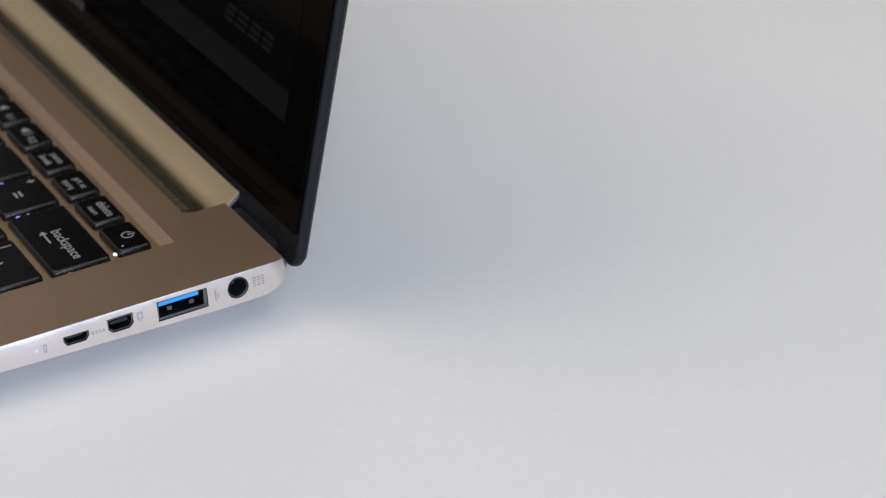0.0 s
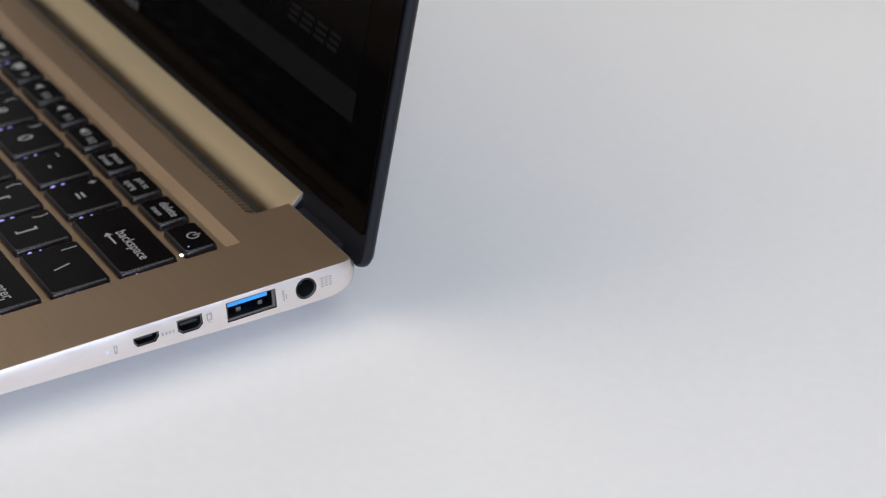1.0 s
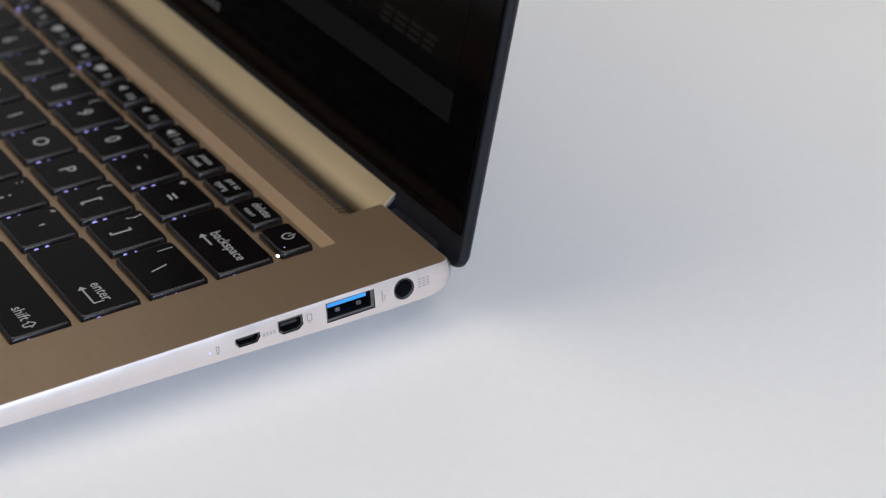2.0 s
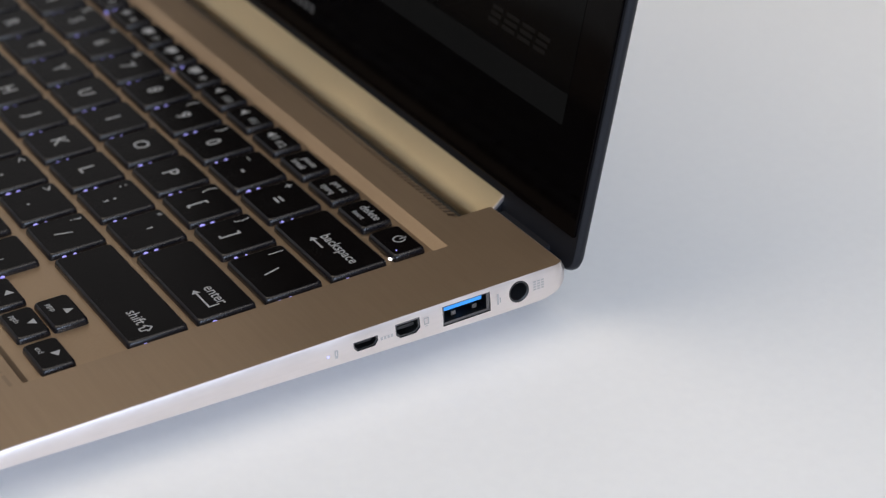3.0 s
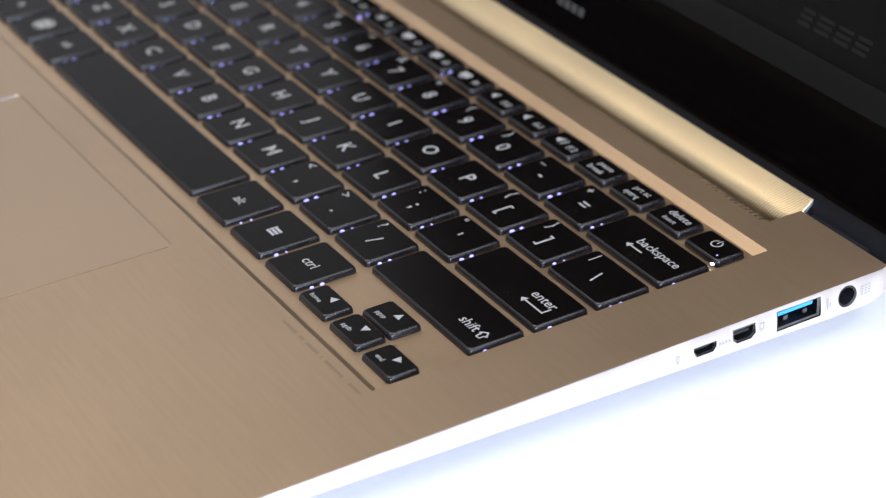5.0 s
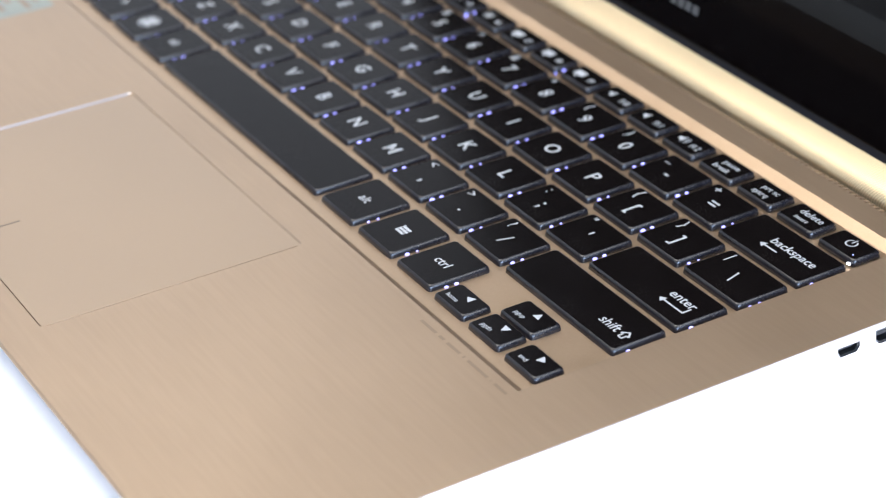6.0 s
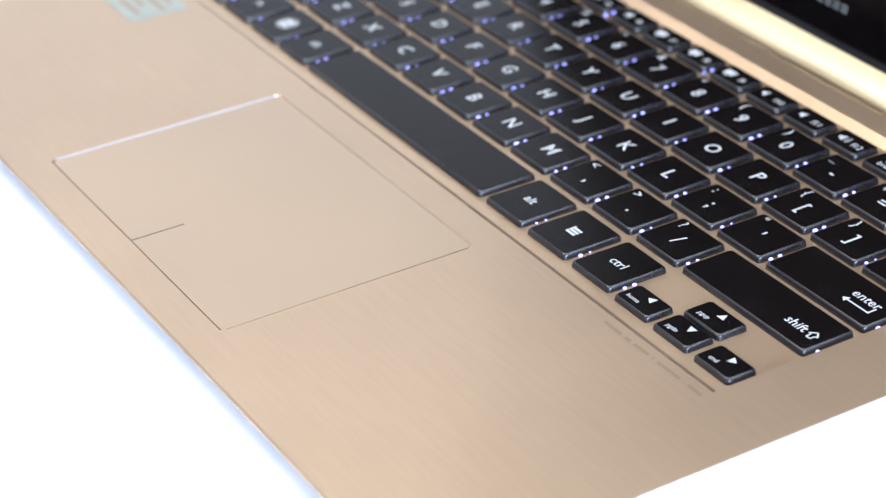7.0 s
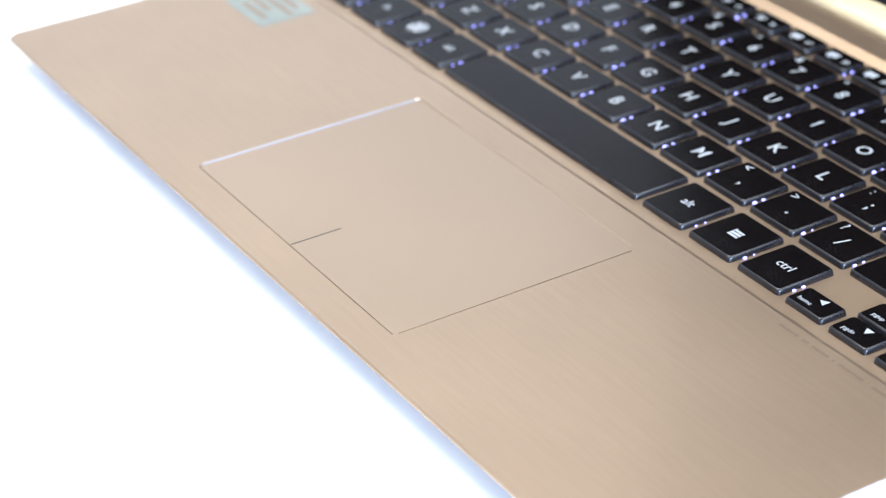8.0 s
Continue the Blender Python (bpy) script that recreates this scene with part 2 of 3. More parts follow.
def window_wall(side, x, y0, y1, z0, z1, number, label):
    """A wall across x with a framed window in it."""
    xa, xb = sorted((x, x + math.copysign(T, x)))
    structure("wall_" + side, [(xa, xb, RY0, y0, 0, RZ), (xa, xb, y1, RY1, 0, RZ), (xa, xb, y0, y1, 0, z0), (xa, xb, y0, y1, z1, RZ)], WALL,
              "plain light painted wall with a window opening", "wall")
    window = thing("window_%d" % number, label, "window", pose((xa + xb) / 2, 0, 0), kind="structure")
    for a0, a1, b0, b1 in ((y0, y0 + 0.05, z0, z1), (y1 - 0.05, y1, z0, z1), (y0 + 0.05, y1 - 0.05, z0, z0 + 0.05), (y0 + 0.05, y1 - 0.05, z1 - 0.05, z1)):
        b = bmesh.new()
        box(b, -0.03, 0.03, a0, a1, b0, b1)
        part("window_frame", b, FRAME, window, smooth=0)


# the west opening is added to hold the reflection lamp
window_wall("west", RX0, 0.35, 1.95, 1.20, 2.40, 1, "white framed window added out of view beyond the laptop, for reflections")
window_wall("east", RX1, -1.30, 0.50, 1.12, 2.28, 2, "white framed window beside the table letting in cool daylight")

lamp = thing("ceiling_light", "square white ceiling light panel, lit, out of view", "lamp", pose(PANEL.x, PANEL.y, RZ), group="ceiling lights")
bm = bmesh.new()
slab(bm, -0.67, 0.67, -0.67, 0.67, -0.03, 0, 0.01)
part("frame", bm, FRAME, lamp)
bm = bmesh.new()
box(bm, -0.65, 0.65, -0.65, 0.65, -0.036, -0.0304)
part("diffuser", bm, PANEL_GLOW, lamp, smooth=0)
# the added fill panel gets the same fixture
copy_thing(lamp, pose(FILL_PANEL.x, FILL_PANEL.y, RZ))

# ---- the table ----
TZ = 0.75
table = thing("table", "smooth white laminate table, clear but for the laptop", "table", pose(-0.1, 0.15, 0))
bm = bmesh.new()
slab(bm, -0.85, 0.95, -0.75, 0.85, TZ - 0.025, TZ, 0.01, 0.002)
part("tabletop", bm, TABLE, table)
for lx, ly in ((-0.78, -0.68), (0.88, -0.68), (-0.78, 0.78), (0.88, 0.78)):
    bm = bmesh.new()
    slab(bm, lx - 0.025, lx + 0.025, ly - 0.025, ly + 0.025, 0, TZ - 0.025, 0.006)
    part("leg", bm, FRAME, table)

# ---- the laptop: x across, y to the hinge, z above the deck; its back right corner near x = 0 ----
W, D = 0.323, 0.2194
laptop = thing("laptop", "open champagne-gold aluminium laptop with black backlit keys on the white table", "laptop", LEVEL)


def rim_drop(y):
    """How deep the side wall reaches below the deck, thin at the front."""
    d = 0.0007 + 0.0077 * min(max(y / 0.2, 0), 1) ** 0.75
    return d - 0.0040 * max(0, (y - 0.2105) / 0.0089) ** 2


def plan(d, along=84):
    """The base seen from above, drawn in by d, with many points along its two sides."""
    corner = max(0.0045 - d, 0.0004)
    pts = rounded(-W + d, -d, d, D - d, corner, 8)
    out = []
    for p, q in zip(pts, pts[1:] + pts[:1]):
        out.append(p)
        if abs(q[1] - p[1]) > 0.05:
            out += [(p[0], p[1] + (q[1] - p[1]) * i / along) for i in range(1, along)]
    return out


def base_ring(inset, height):
    """One ring of the base; its back end is rounded off in side view."""
    out = []
    for x, y in plan(inset):
        z = height(y)
        bulge = max(0.0, 1 - ((z + 0.0036) / 0.0042) ** 2) ** 0.5
        out.append((x, min(y, 0.2158 + 0.0036 * bulge), z))
    return out


base_rings = [
    base_ring(0.022, lambda y: -0.0062 - 0.030 * y),
    base_ring(0.013, lambda y: -0.0060 - 0.030 * y),
    base_ring(0.0046, lambda y: max(-0.0055 - 0.03 * y, -rim_drop(y) - 0.0012 - 0.002 * max(0, 1 - y / 0.03))),
    base_ring(0.0008, lambda y: -rim_drop(y) - 0.0002),
    base_ring(-0.0004, lambda y: -rim_drop(y) * 0.96),
    base_ring(-0.0004, lambda y: -rim_drop(y) * 0.5),
    base_ring(0.0, lambda y: -0.00018),
    base_ring(0.00015, lambda y: 0.0),
]
bm = bmesh.new()
# sides take the paler, lit colour; deck and front stay gold
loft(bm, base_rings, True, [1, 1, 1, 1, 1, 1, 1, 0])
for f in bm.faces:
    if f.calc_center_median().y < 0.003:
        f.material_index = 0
base = part("base", bm, [GOLD, LIT_EDGE, TRAY, DARK], laptop, "brushed champagne-gold base, its side walls coloured pale as if lit")

cutters = []
KX0, KX1, KY0, KY1 = -0.3008, -0.0222, 0.0880, 0.1957     # the keyboard well
bm = bmesh.new()
lower = [(KX0 + 0.001, KY0 + 0.0026, -0.0010), (KX1 - 0.0012, KY0 + 0.0026, -0.0010), (KX1 - 0.0006, KY1, -0.0015), (KX0 + 0.001, KY1, -0.0015)]
upper = [(KX0, KY0, 0.0004), (KX1, KY0, 0.0004), (KX1 - 0.0001, KY1 + 0.0038, 0.0004), (KX0 - 0.0006, KY1 + 0.0038, 0.0004)]
lip = [(KX0 + 0.0002, KY0 + 0.0010, -0.00022), (KX1 - 0.0003, KY0 + 0.0010, -0.00022), (KX1 - 0.0002, KY1 + 0.00256, -0.00022), (KX0, KY1 + 0.00256, -0.00022)]
heel = [(KX0 + 0.0008, KY0 + 0.0020, -0.00084), (KX1 - 0.0009, KY0 + 0.0020, -0.00084), (KX1 - 0.0005, KY1 + 0.00132, -0.00084), (KX0 + 0.0006, KY1 + 0.00132, -0.00084)]
loft(bm, [lower, heel, lip, upper])
cutters.append((bm, TRAY))
bm = bmesh.new()                                            # the hinge slot, open to the back
slab(bm, -0.2895, -0.0335, 0.2065, 0.235, -0.0075, 0.01, 0.002)
cutters.append((bm, DARK))
PX0, PX1, PY0, PY1 = -0.2110, -0.1075, 0.0108, 0.0790     # touchpad pocket
bm = bmesh.new()
loft(bm, [[(x, y, z) for x, y in rounded(PX0 - e, PX1 + 0.0002, PY0 - 0.0002, PY1 + 0.0002 + g, 0.0012, 4)] for e, g, z in ((0.0002, 0, -0.0012), (0.0002, 0, -0.00035), (0.0004, 0.0007, 0.0002))])
cutters.append((bm, PAD))
# front and right seams, the gap's shade painted in by a darker metal
for gx0, gx1, gy0, gy1 in ((PX0 + 0.001, PX1, PY0 - 0.0005, PY0 + 0.0002), (PX1 - 0.0002, PX1 + 0.0006, PY0 + 0.001, PY1 - 0.001)):
    bm = bmesh.new()
    box(bm, gx0, gx1, gy0, gy1, -0.00045, 0.001)
    cutters.append((bm, SEAM_SHADE))
# left pocket wall, its bright glint put in as pale colour
bm = bmesh.new()
box(bm, PX0 - 0.0004, PX0 + 0.0004, PY0 + 0.001, PY1 - 0.001, -0.0011, 0.001)
cutters.append((bm, PAD_GLINT))


def side_hole(profile, depth=0.009):
    b = bmesh.new()
    loft(b, [[(-depth, y, z) for y, z in profile], [(0.003, y, z) for y, z in profile]])
    return b


def circle(cy, cz, ry, rz, n=28):
    return [(cy + ry * math.cos(2 * math.pi * i / n), cz + rz * math.sin(2 * math.pi * i / n)) for i in range(n)]


USB = [(0.1838, -0.0010), (0.1968, -0.0011), (0.1968, -0.0062), (0.1838, -0.0062)]
DP = [(0.1711, -0.0015), (0.1776, -0.0015), (0.1776, -0.0042), (0.1764, -0.0053), (0.1723, -0.0053), (0.1711, -0.0042)]
HDMI = [(0.1600, -0.0025), (0.1664, -0.0025), (0.1664, -0.0038), (0.1655, -0.0050), (0.1609, -0.0050), (0.1600, -0.0038)]
JACK = circle(0.2048, -0.0037, 0.0028, 0.0028)
for prof in (USB, DP, HDMI, JACK):
    cutters.append((side_hole(prof), DARK))
carved(base, cutters)

# connectors in the side
bm = bmesh.new()
box(bm, -0.008, -0.0004, 0.1843, 0.1948, -0.0026, -0.0013)
usb = part("usb_port", bm, BLUE, laptop, "blue tongue of a usb port", smooth=0)
bm = bmesh.new()
for y0, y1, z0, z1 in ((0.1839, 0.1967, -0.00125, -0.0011), (0.1839, 0.1967, -0.0061, -0.0054), (0.1839, 0.1842, -0.0054, -0.00125), (0.1958, 0.1967, -0.0054, -0.00125)):
    box(bm, -0.008, 0.0001, y0, y1, z0, z1)
part("shell", bm, STEEL, usb, smooth=0)
for y in (0.1868, 0.1925):
    bm = bmesh.new()
    box(bm, -0.006, -0.0010, y, y + 0.0012, -0.0048, -0.0037)
    part("contact", bm, STEEL, usb, smooth=0)
for name, y0, y1, z, prof in (("display_port", 0.1722, 0.1765, -0.0033, DP), ("micro_hdmi_port", 0.1612, 0.1652, -0.0035, HDMI)):
    bm = bmesh.new()
    box(bm, -0.008, -0.0008, y0, y1, z - 0.0004, z + 0.0004)
    tongue = part(name, bm, DARK, laptop, smooth=0)
    bm = bmesh.new()
    cy, cz = sum(p[0] for p in prof) / 6, sum(p[1] for p in prof) / 6
    outer = [(cy + (y - cy) * 0.995, cz + (zz - cz) * 0.99) for y, zz in prof]
    inner = [(cy + (y - cy) * 0.88, cz + (zz - cz) * 0.76) for y, zz in prof]
    a = [[bm.verts.new((x, *q)) for q in outer] for x in (-0.006, 0.0)]
    c = [[bm.verts.new((x, *q)) for q in inner] for x in (-0.006, 0.0)]
    for i in range(6):
        j = (i + 1) % 6
        bm.faces.new((a[1][i], a[1][j], c[1][j], c[1][i]))
        bm.faces.new((c[1][i], c[1][j], c[0][j], c[0][i]))
        bm.faces.new((a[0][i], a[0][j], a[1][j], a[1][i]))
        bm.faces.new((a[0][i], c[0][i], c[0][j], a[0][j]))
    part("shell", bm, STEEL, tongue, smooth=0)
bm = bmesh.new()
loft(bm, [[(-0.0085, y, z) for y, z in circle(0.2048, -0.0037, 0.0006, 0.0006, 12)], [(-0.003, y, z) for y, z in circle(0.2048, -0.0037, 0.0006, 0.0006, 12)]])
jack = part("power_jack", bm, STEEL, laptop, "round black power jack")
bm = bmesh.new()
oc, ic = circle(0.2048, -0.0037, 0.00275, 0.00275, 32), circle(0.2048, -0.0037, 0.0023, 0.0023, 32)
for i in range(32):
    j = (i + 1) % 32
    q = [bm.verts.new(v) for v in ((0.0003, *oc[i]), (0.0003, *oc[j]), (0.0001, *ic[j]), (0.0001, *ic[i]), (-0.006, *ic[j]), (-0.006, *ic[i]), (-0.001, *oc[i]), (-0.001, *oc[j]))]
    bm.faces.new((q[0], q[1], q[2], q[3]))
    bm.faces.new((q[3], q[2], q[4], q[5]))
    bm.faces.new((q[0], q[6], q[7], q[1]))
part("collar", bm, DARK, jack)

# small marks printed on the side
SX = 0.00050


def side_marks(name, rects, material, label):
    b = bmesh.new()
    for y0, y1, z0, z1 in rects:
        b.faces.new([b.verts.new(v) for v in ((SX, y0, z0), (SX, y1, z0), (SX, y1, z1), (SX, y0, z1))])
    return part(name, b, material, laptop, label, smooth=0)


side_marks("port_mark", [(0.2087 + 0.0011 * i, 0.2095 + 0.0011 * i, -0.0030 - 0.0007 * j - 0.0002, -0.0030 - 0.0007 * j + 0.0002) for i in range(3) for j in range(-1, 3)], GREY, "small grey printed mark by the power jack")
side_marks("port_mark", [(0.1986, 0.1990, -0.0052, -0.0022), (0.1993, 0.1996, -0.0048, -0.0034)], GREY, "small grey printed mark by the usb port")
side_marks("port_mark", [(0.1786, 0.1800, -0.0023, -0.0020), (0.1786, 0.1800, -0.0039, -0.0036), (0.1786, 0.1789, -0.0036, -0.0023), (0.1797, 0.1800, -0.0036, -0.0023), (0.1789, 0.1797, -0.0044, -0.0042)], GREY, "small grey screen mark by the display port")
side_marks("port_mark", [(0.1670 + 0.0009 * i, 0.1676 + 0.0009 * i, -0.0041, -0.0033) for i in range(4)], GREY, "small grey printed mark by the hdmi port")
side_marks("port_mark", [(0.1550, 0.1559, -0.0030, -0.0027), (0.1550, 0.1553, -0.0042, -0.0030), (0.1556, 0.1559, -0.0042, -0.0030), (0.1551, 0.1558, -0.0049, -0.0042)], GREY, "small grey lamp mark by the status light")
bm = bmesh.new()
bmesh.ops.create_icosphere(bm, subdivisions=2, radius=0.0004, matrix=Matrix.Translation((0.0002, 0.1534, -0.0039)))
part("status_light", bm, SIDE_LED, laptop, "tiny bluish status light on the side")

# rubber feet
for fx, fy in ((-0.29, 0.028), (-0.033, 0.028), (-0.29, 0.19), (-0.033, 0.19)):
    bm = bmesh.new()
    slab(bm, fx - 0.012, fx + 0.012, fy - 0.004, fy + 0.004, -0.0097 - 0.0314 * fy, -0.0055 - 0.030 * fy, 0.0035, 0.0)
    part("foot", bm, RUBBER, laptop)

# touchpad
bm = bmesh.new()
slab(bm, PX0, PX1 - 0.0003, PY0, PY1 + 0.0004, -0.00125, -0.00038, 0.001, 0.0001)
pad = part("touchpad", bm, PAD, laptop, "smooth tan touchpad, slightly sunken")
bm = bmesh.new()
box(bm, -0.15942, -0.15902, PY0 + 0.0002, 0.0254, -0.0005, -0.00035)
part("button_line", bm, DARK, pad, smooth=0)

# sticker and faint lettering on the palm rest
bm = bmesh.new()
slab(bm, -0.306, -0.2815, 0.0655, 0.0845, 0.00002, 0.0001, 0.001)
sticker = part("sticker", bm, STICKER, laptop, "pale green silvery sticker with faint print")
for i, (a, b) in enumerate(((0.2, 0.8), (0.1, 0.6), (0.15, 0.9), (0.3, 0.75))):
    bm = bmesh.new()
    y = 0.0688 + 0.0038 * i
    box(bm, -0.306 + 0.0245 * a, -0.306 + 0.0245 * b, y, y + 0.0018, 0.0001, 0.00013)
    part("print_bar", bm, FAINT, sticker, smooth=0)
x = -0.0600
for n in (0.0078, 0.0032, 0.0066, 0.0016, 0.0094, 0.0012, 0.0060):
    bm = bmesh.new()
    box(bm, x, x + n - 0.0010, 0.0855, 0.0864, 0.00001, 0.00004)
    part("palm_print", bm, FAINT, laptop, "faint grey bar of print on the palm rest", smooth=0)
    x += n + 0.0004

# vent grille inside the slot
bm = bmesh.new()
for i in range(128):
    x = -0.2885 + 0.002 * i
    loft(bm, [[(a, y, z) for y, z in ((0.2060, -0.0060), (0.2102, -0.0060), (0.2094, -0.0013), (0.2060, -0.0003))] for a in (x, x + 0.0010)])
tagged(part("vent_ribs", bm, GOLD, laptop, "fine vent ribs along the hinge", smooth=0), kind="stuff")

bm = bmesh.new()
box(bm, -0.2893, -0.0337, 0.2068, 0.2200, -0.0079, -0.0062)
part("slot_floor", bm, DARK, laptop, "dark floor of the hinge slot", smooth=0)

# ---- keys ----
U, V = 0.01925, 0.01754
UX = -0.11403 - 10.0 * U                   # where unit 0 lies
TOP, FOOT = 0.0005, -0.0013
ROW_Y = {"num": 0.15736 + V, "q": 0.15736, "a": 0.15736 - V, "z": 0.15736 - 2 * V}
key_meshes = {}


def key_mesh(w, h):
    k = (round(w, 5), round(h, 5))
    if k not in key_meshes:
        b = bmesh.new()
        rows = []
        for inset, z, r in ((0.0001, FOOT, 0.0008), (0.0, FOOT + 0.0002, 0.001), (0.00014, TOP - 0.00048, 0.0011), (0.00026, TOP - 0.00028, 0.0011), (0.00054, TOP - 0.00005, 0.0010), (0.00072, TOP, 0.0009)):
            rows.append([(x, y, z) for x, y in rounded(-w / 2 + inset, w / 2 - inset, -h / 2 + inset, h / 2 - inset, r, 3)])
        loft(b, rows, True, [1, 1, 1, 1, 1, 0])
        key_meshes[k] = mesh_of("key", b, [KEY, SKIRT])
    return key_meshes[k]


def key(x0, x1, y0, y1, draw=None, leds=True):
    w, h = x1 - x0, y1 - y0
    ob = part("key", key_mesh(w, h), KEY, laptop, at=pose((x0 + x1) / 2, (y0 + y1) / 2, 0))
    if draw:
        b = bmesh.new()
        draw(b, w, h)
        part("legend", b, LEGEND, ob, "pale backlit lettering", smooth=0)
    if leds:
        b = bmesh.new()
        for dy, s in ((-0.0034, 1.0),) if w > 0.022 else ((-0.0040, 1.0), (-0.0012, 0.85)):
            bmesh.ops.create_icosphere(b, subdivisions=2, radius=0.00058 * s * random.uniform(0.5, 1.1), matrix=Matrix.LocRotScale((w / 2 + 0.0002, dy, -0.0009), None, (0.8, 1.2, 0.7)))
        part("backlight", b, LED, ob, "bluish light leaking under the key", smooth=0)
    return ob


LZ = TOP + 0.00005


def letter(ch, size=0.0062):
    return lambda b, w, h: text_mesh(b, ch, size, 0, 0, LZ, 0.00008)


def pair(low, high):
    def draw(b, w, h):
        text_mesh(b, low, 0.0062, 0, -0.0008, LZ, 0.00006)
        text_mesh(b, high, 0.0044, -w / 2 + 0.0034, h / 2 - 0.0030, LZ, 0.00003)
    return draw


def arrow_left(b, x0, x1, y, bar=0.0005, head=0.0017):
    flat(b, [(x0 + head, y - bar / 2), (x1, y - bar / 2), (x1, y + bar / 2), (x0 + head, y + bar / 2)], LZ)
    flat(b, [(x0, y), (x0 + head, y - head * 0.7), (x0 + head, y + head * 0.7)], LZ)


def backspace(b, w, h):
    text_mesh(b, "backspace", 0.0040, 0.0042, 0.0006, LZ, 0.00004)
    arrow_left(b, -0.0048, 0.0016, -0.0026)


def enter(b, w, h):
    text_mesh(b, "enter", 0.0042, 0.0094, 0.0010, LZ, 0.00004)
    arrow_left(b, 0.0048, 0.0140, -0.0026)
    flat(b, [(0.0135, -0.0026), (0.0140, -0.0026), (0.0140, 0.0000), (0.0135, 0.0000)], LZ + 0.00002)


def shift_right(b, w, h):
    text_mesh(b, "shift", 0.0041, 0.0132, -0.0014, LZ, 0.00004)
    x, y, s = 0.0190, -0.0014, 0.0015
    for (ax, ay), (bx, by) in zip(((0, s), (s, 0), (s * .45, 0), (s * .45, -s), (-s * .45, -s), (-s * .45, 0), (-s, 0)), ((s, 0), (s * .45, 0), (s * .45, -s), (-s * .45, -s), (-s * .45, 0), (-s, 0), (0, s))):
        d = Vector((bx - ax, by - ay)).normalized()
        nx, ny = -d.y * 0.00022, d.x * 0.00022
        flat(b, [(x + ax - nx, y + ay - ny), (x + bx - nx, y + by - ny), (x + bx + nx, y + by + ny), (x + ax + nx, y + ay + ny)], LZ)


def word(text, size=0.0040, x=0.0, y=0.0):
    return lambda b, w, h: text_mesh(b, text, size, x, y, LZ, 0.00004)


def two_lines(a, c, size, small=None):
    def draw(b, w, h):
        text_mesh(b, a, size, 0.0008, 0.0013, LZ, 0.00003)
        text_mesh(b, c, small or size, 0.0, -0.0017, LZ, 0.00003)
    return draw


def power_mark(b, w, h):
    ring(b, 0, 0.0008, 0.00125, 0.00165, 115, 425, LZ)
    flat(b, [(-0.0002, 0.0008), (0.0002, 0.0008), (0.0002, 0.0028), (-0.0002, 0.0028)], LZ)


def menu_mark(b, w, h):
    for i in range(3):
        flat(b, [(-0.0018, -0.0015 + 0.0011 * i), (0.0018, -0.0015 + 0.0011 * i), (0.0018, -0.0007 + 0.0011 * i), (-0.0018, -0.0007 + 0.0011 * i)], LZ)
    flat(b, [(-0.0018, -0.0015), (-0.0014, -0.0015), (-0.0014, 0.0019), (-0.0018, 0.0019)], LZ + 0.00002)


def four_panes(b, w, h):
    for i in (-1, 1):
        for j in (-1, 1):
            flat(b, [(i * 0.00015, j * 0.00015), (i * 0.0022, j * 0.00015), (i * 0.0022, j * 0.0022), (i * 0.00015, j * 0.0022)][::i * j], LZ)
    ring(b, 0, 0, 0.0030, 0.0034, 0, 360, LZ, 28)


def arrow_mark(dx, dy, text):
    def draw(b, w, h):
        cx, cy, s = 0.0010, 0.0016, 0.0013
        px, py = -dy, dx
        flat(b, [(cx + dx * s, cy + dy * s), (cx - dx * s * .7 + px * s, cy - dy * s * .7 + py * s), (cx - dx * s * .7 - px * s, cy - dy * s * .7 - py * s)], LZ)
        text_mesh(b, text, 0.0020, -0.0022, -0.0014, LZ, 0.00002)
    return draw


def function_mark(n):
    def draw(b, w, h):
        x, y = -0.0026, 0.0
        if n in (10, 11, 12):          # speaker
            flat(b, [(x - 0.0016, y - 0.0006), (x - 0.0008, y - 0.0006), (x + 0.0004, y - 0.0016), (x + 0.0004, y + 0.0016), (x - 0.0008, y + 0.0006), (x - 0.0016, y + 0.0006)], LZ)
            if n == 12:
                ring(b, x + 0.0004, y, 0.0010, 0.0013, -50, 50, LZ, 8)
                ring(b, x + 0.0004, y, 0.0018, 0.0021, -50, 50, LZ, 8)
        elif n in (5, 6):              # sun
            ring(b, x, y, 0.0, 0.0010, 0, 360, LZ, 16)
            for k in range(8):
                ring(b, x, y, 0.0014, 0.0020, 45 * k - 7, 45 * k + 7, LZ, 1)
        elif n in (3, 4):              # keyboard lamp
            flat(b, [(x - 0.0018, y - 0.0016), (x + 0.0018, y - 0.0016), (x + 0.0018, y - 0.0004), (x - 0.0018, y - 0.0004)], LZ)
            ring(b, x, y + 0.0004, 0.0008, 0.0014, 0, 180, LZ, 8)
        elif n in (7, 8, 9):           # screen
            flat(b, [(x - 0.0020, y - 0.0012), (x + 0.0020, y - 0.0012), (x + 0.0020, y + 0.0014), (x - 0.0020, y + 0.0014)], LZ)
            flat(b, [(x - 0.0008, y - 0.0021), (x + 0.0008, y - 0.0021), (x + 0.0008, y - 0.0016), (x - 0.0008, y - 0.0016)], LZ)
        else:
            ring(b, x, y, 0.0007, 0.0015, 0, 360, LZ, 16)
        text_mesh(b, "f%d" % n, 0.0030, 0.0034, -0.0006, LZ, 0.00003)
    return draw


GAP = 0.0021
END = 14.75


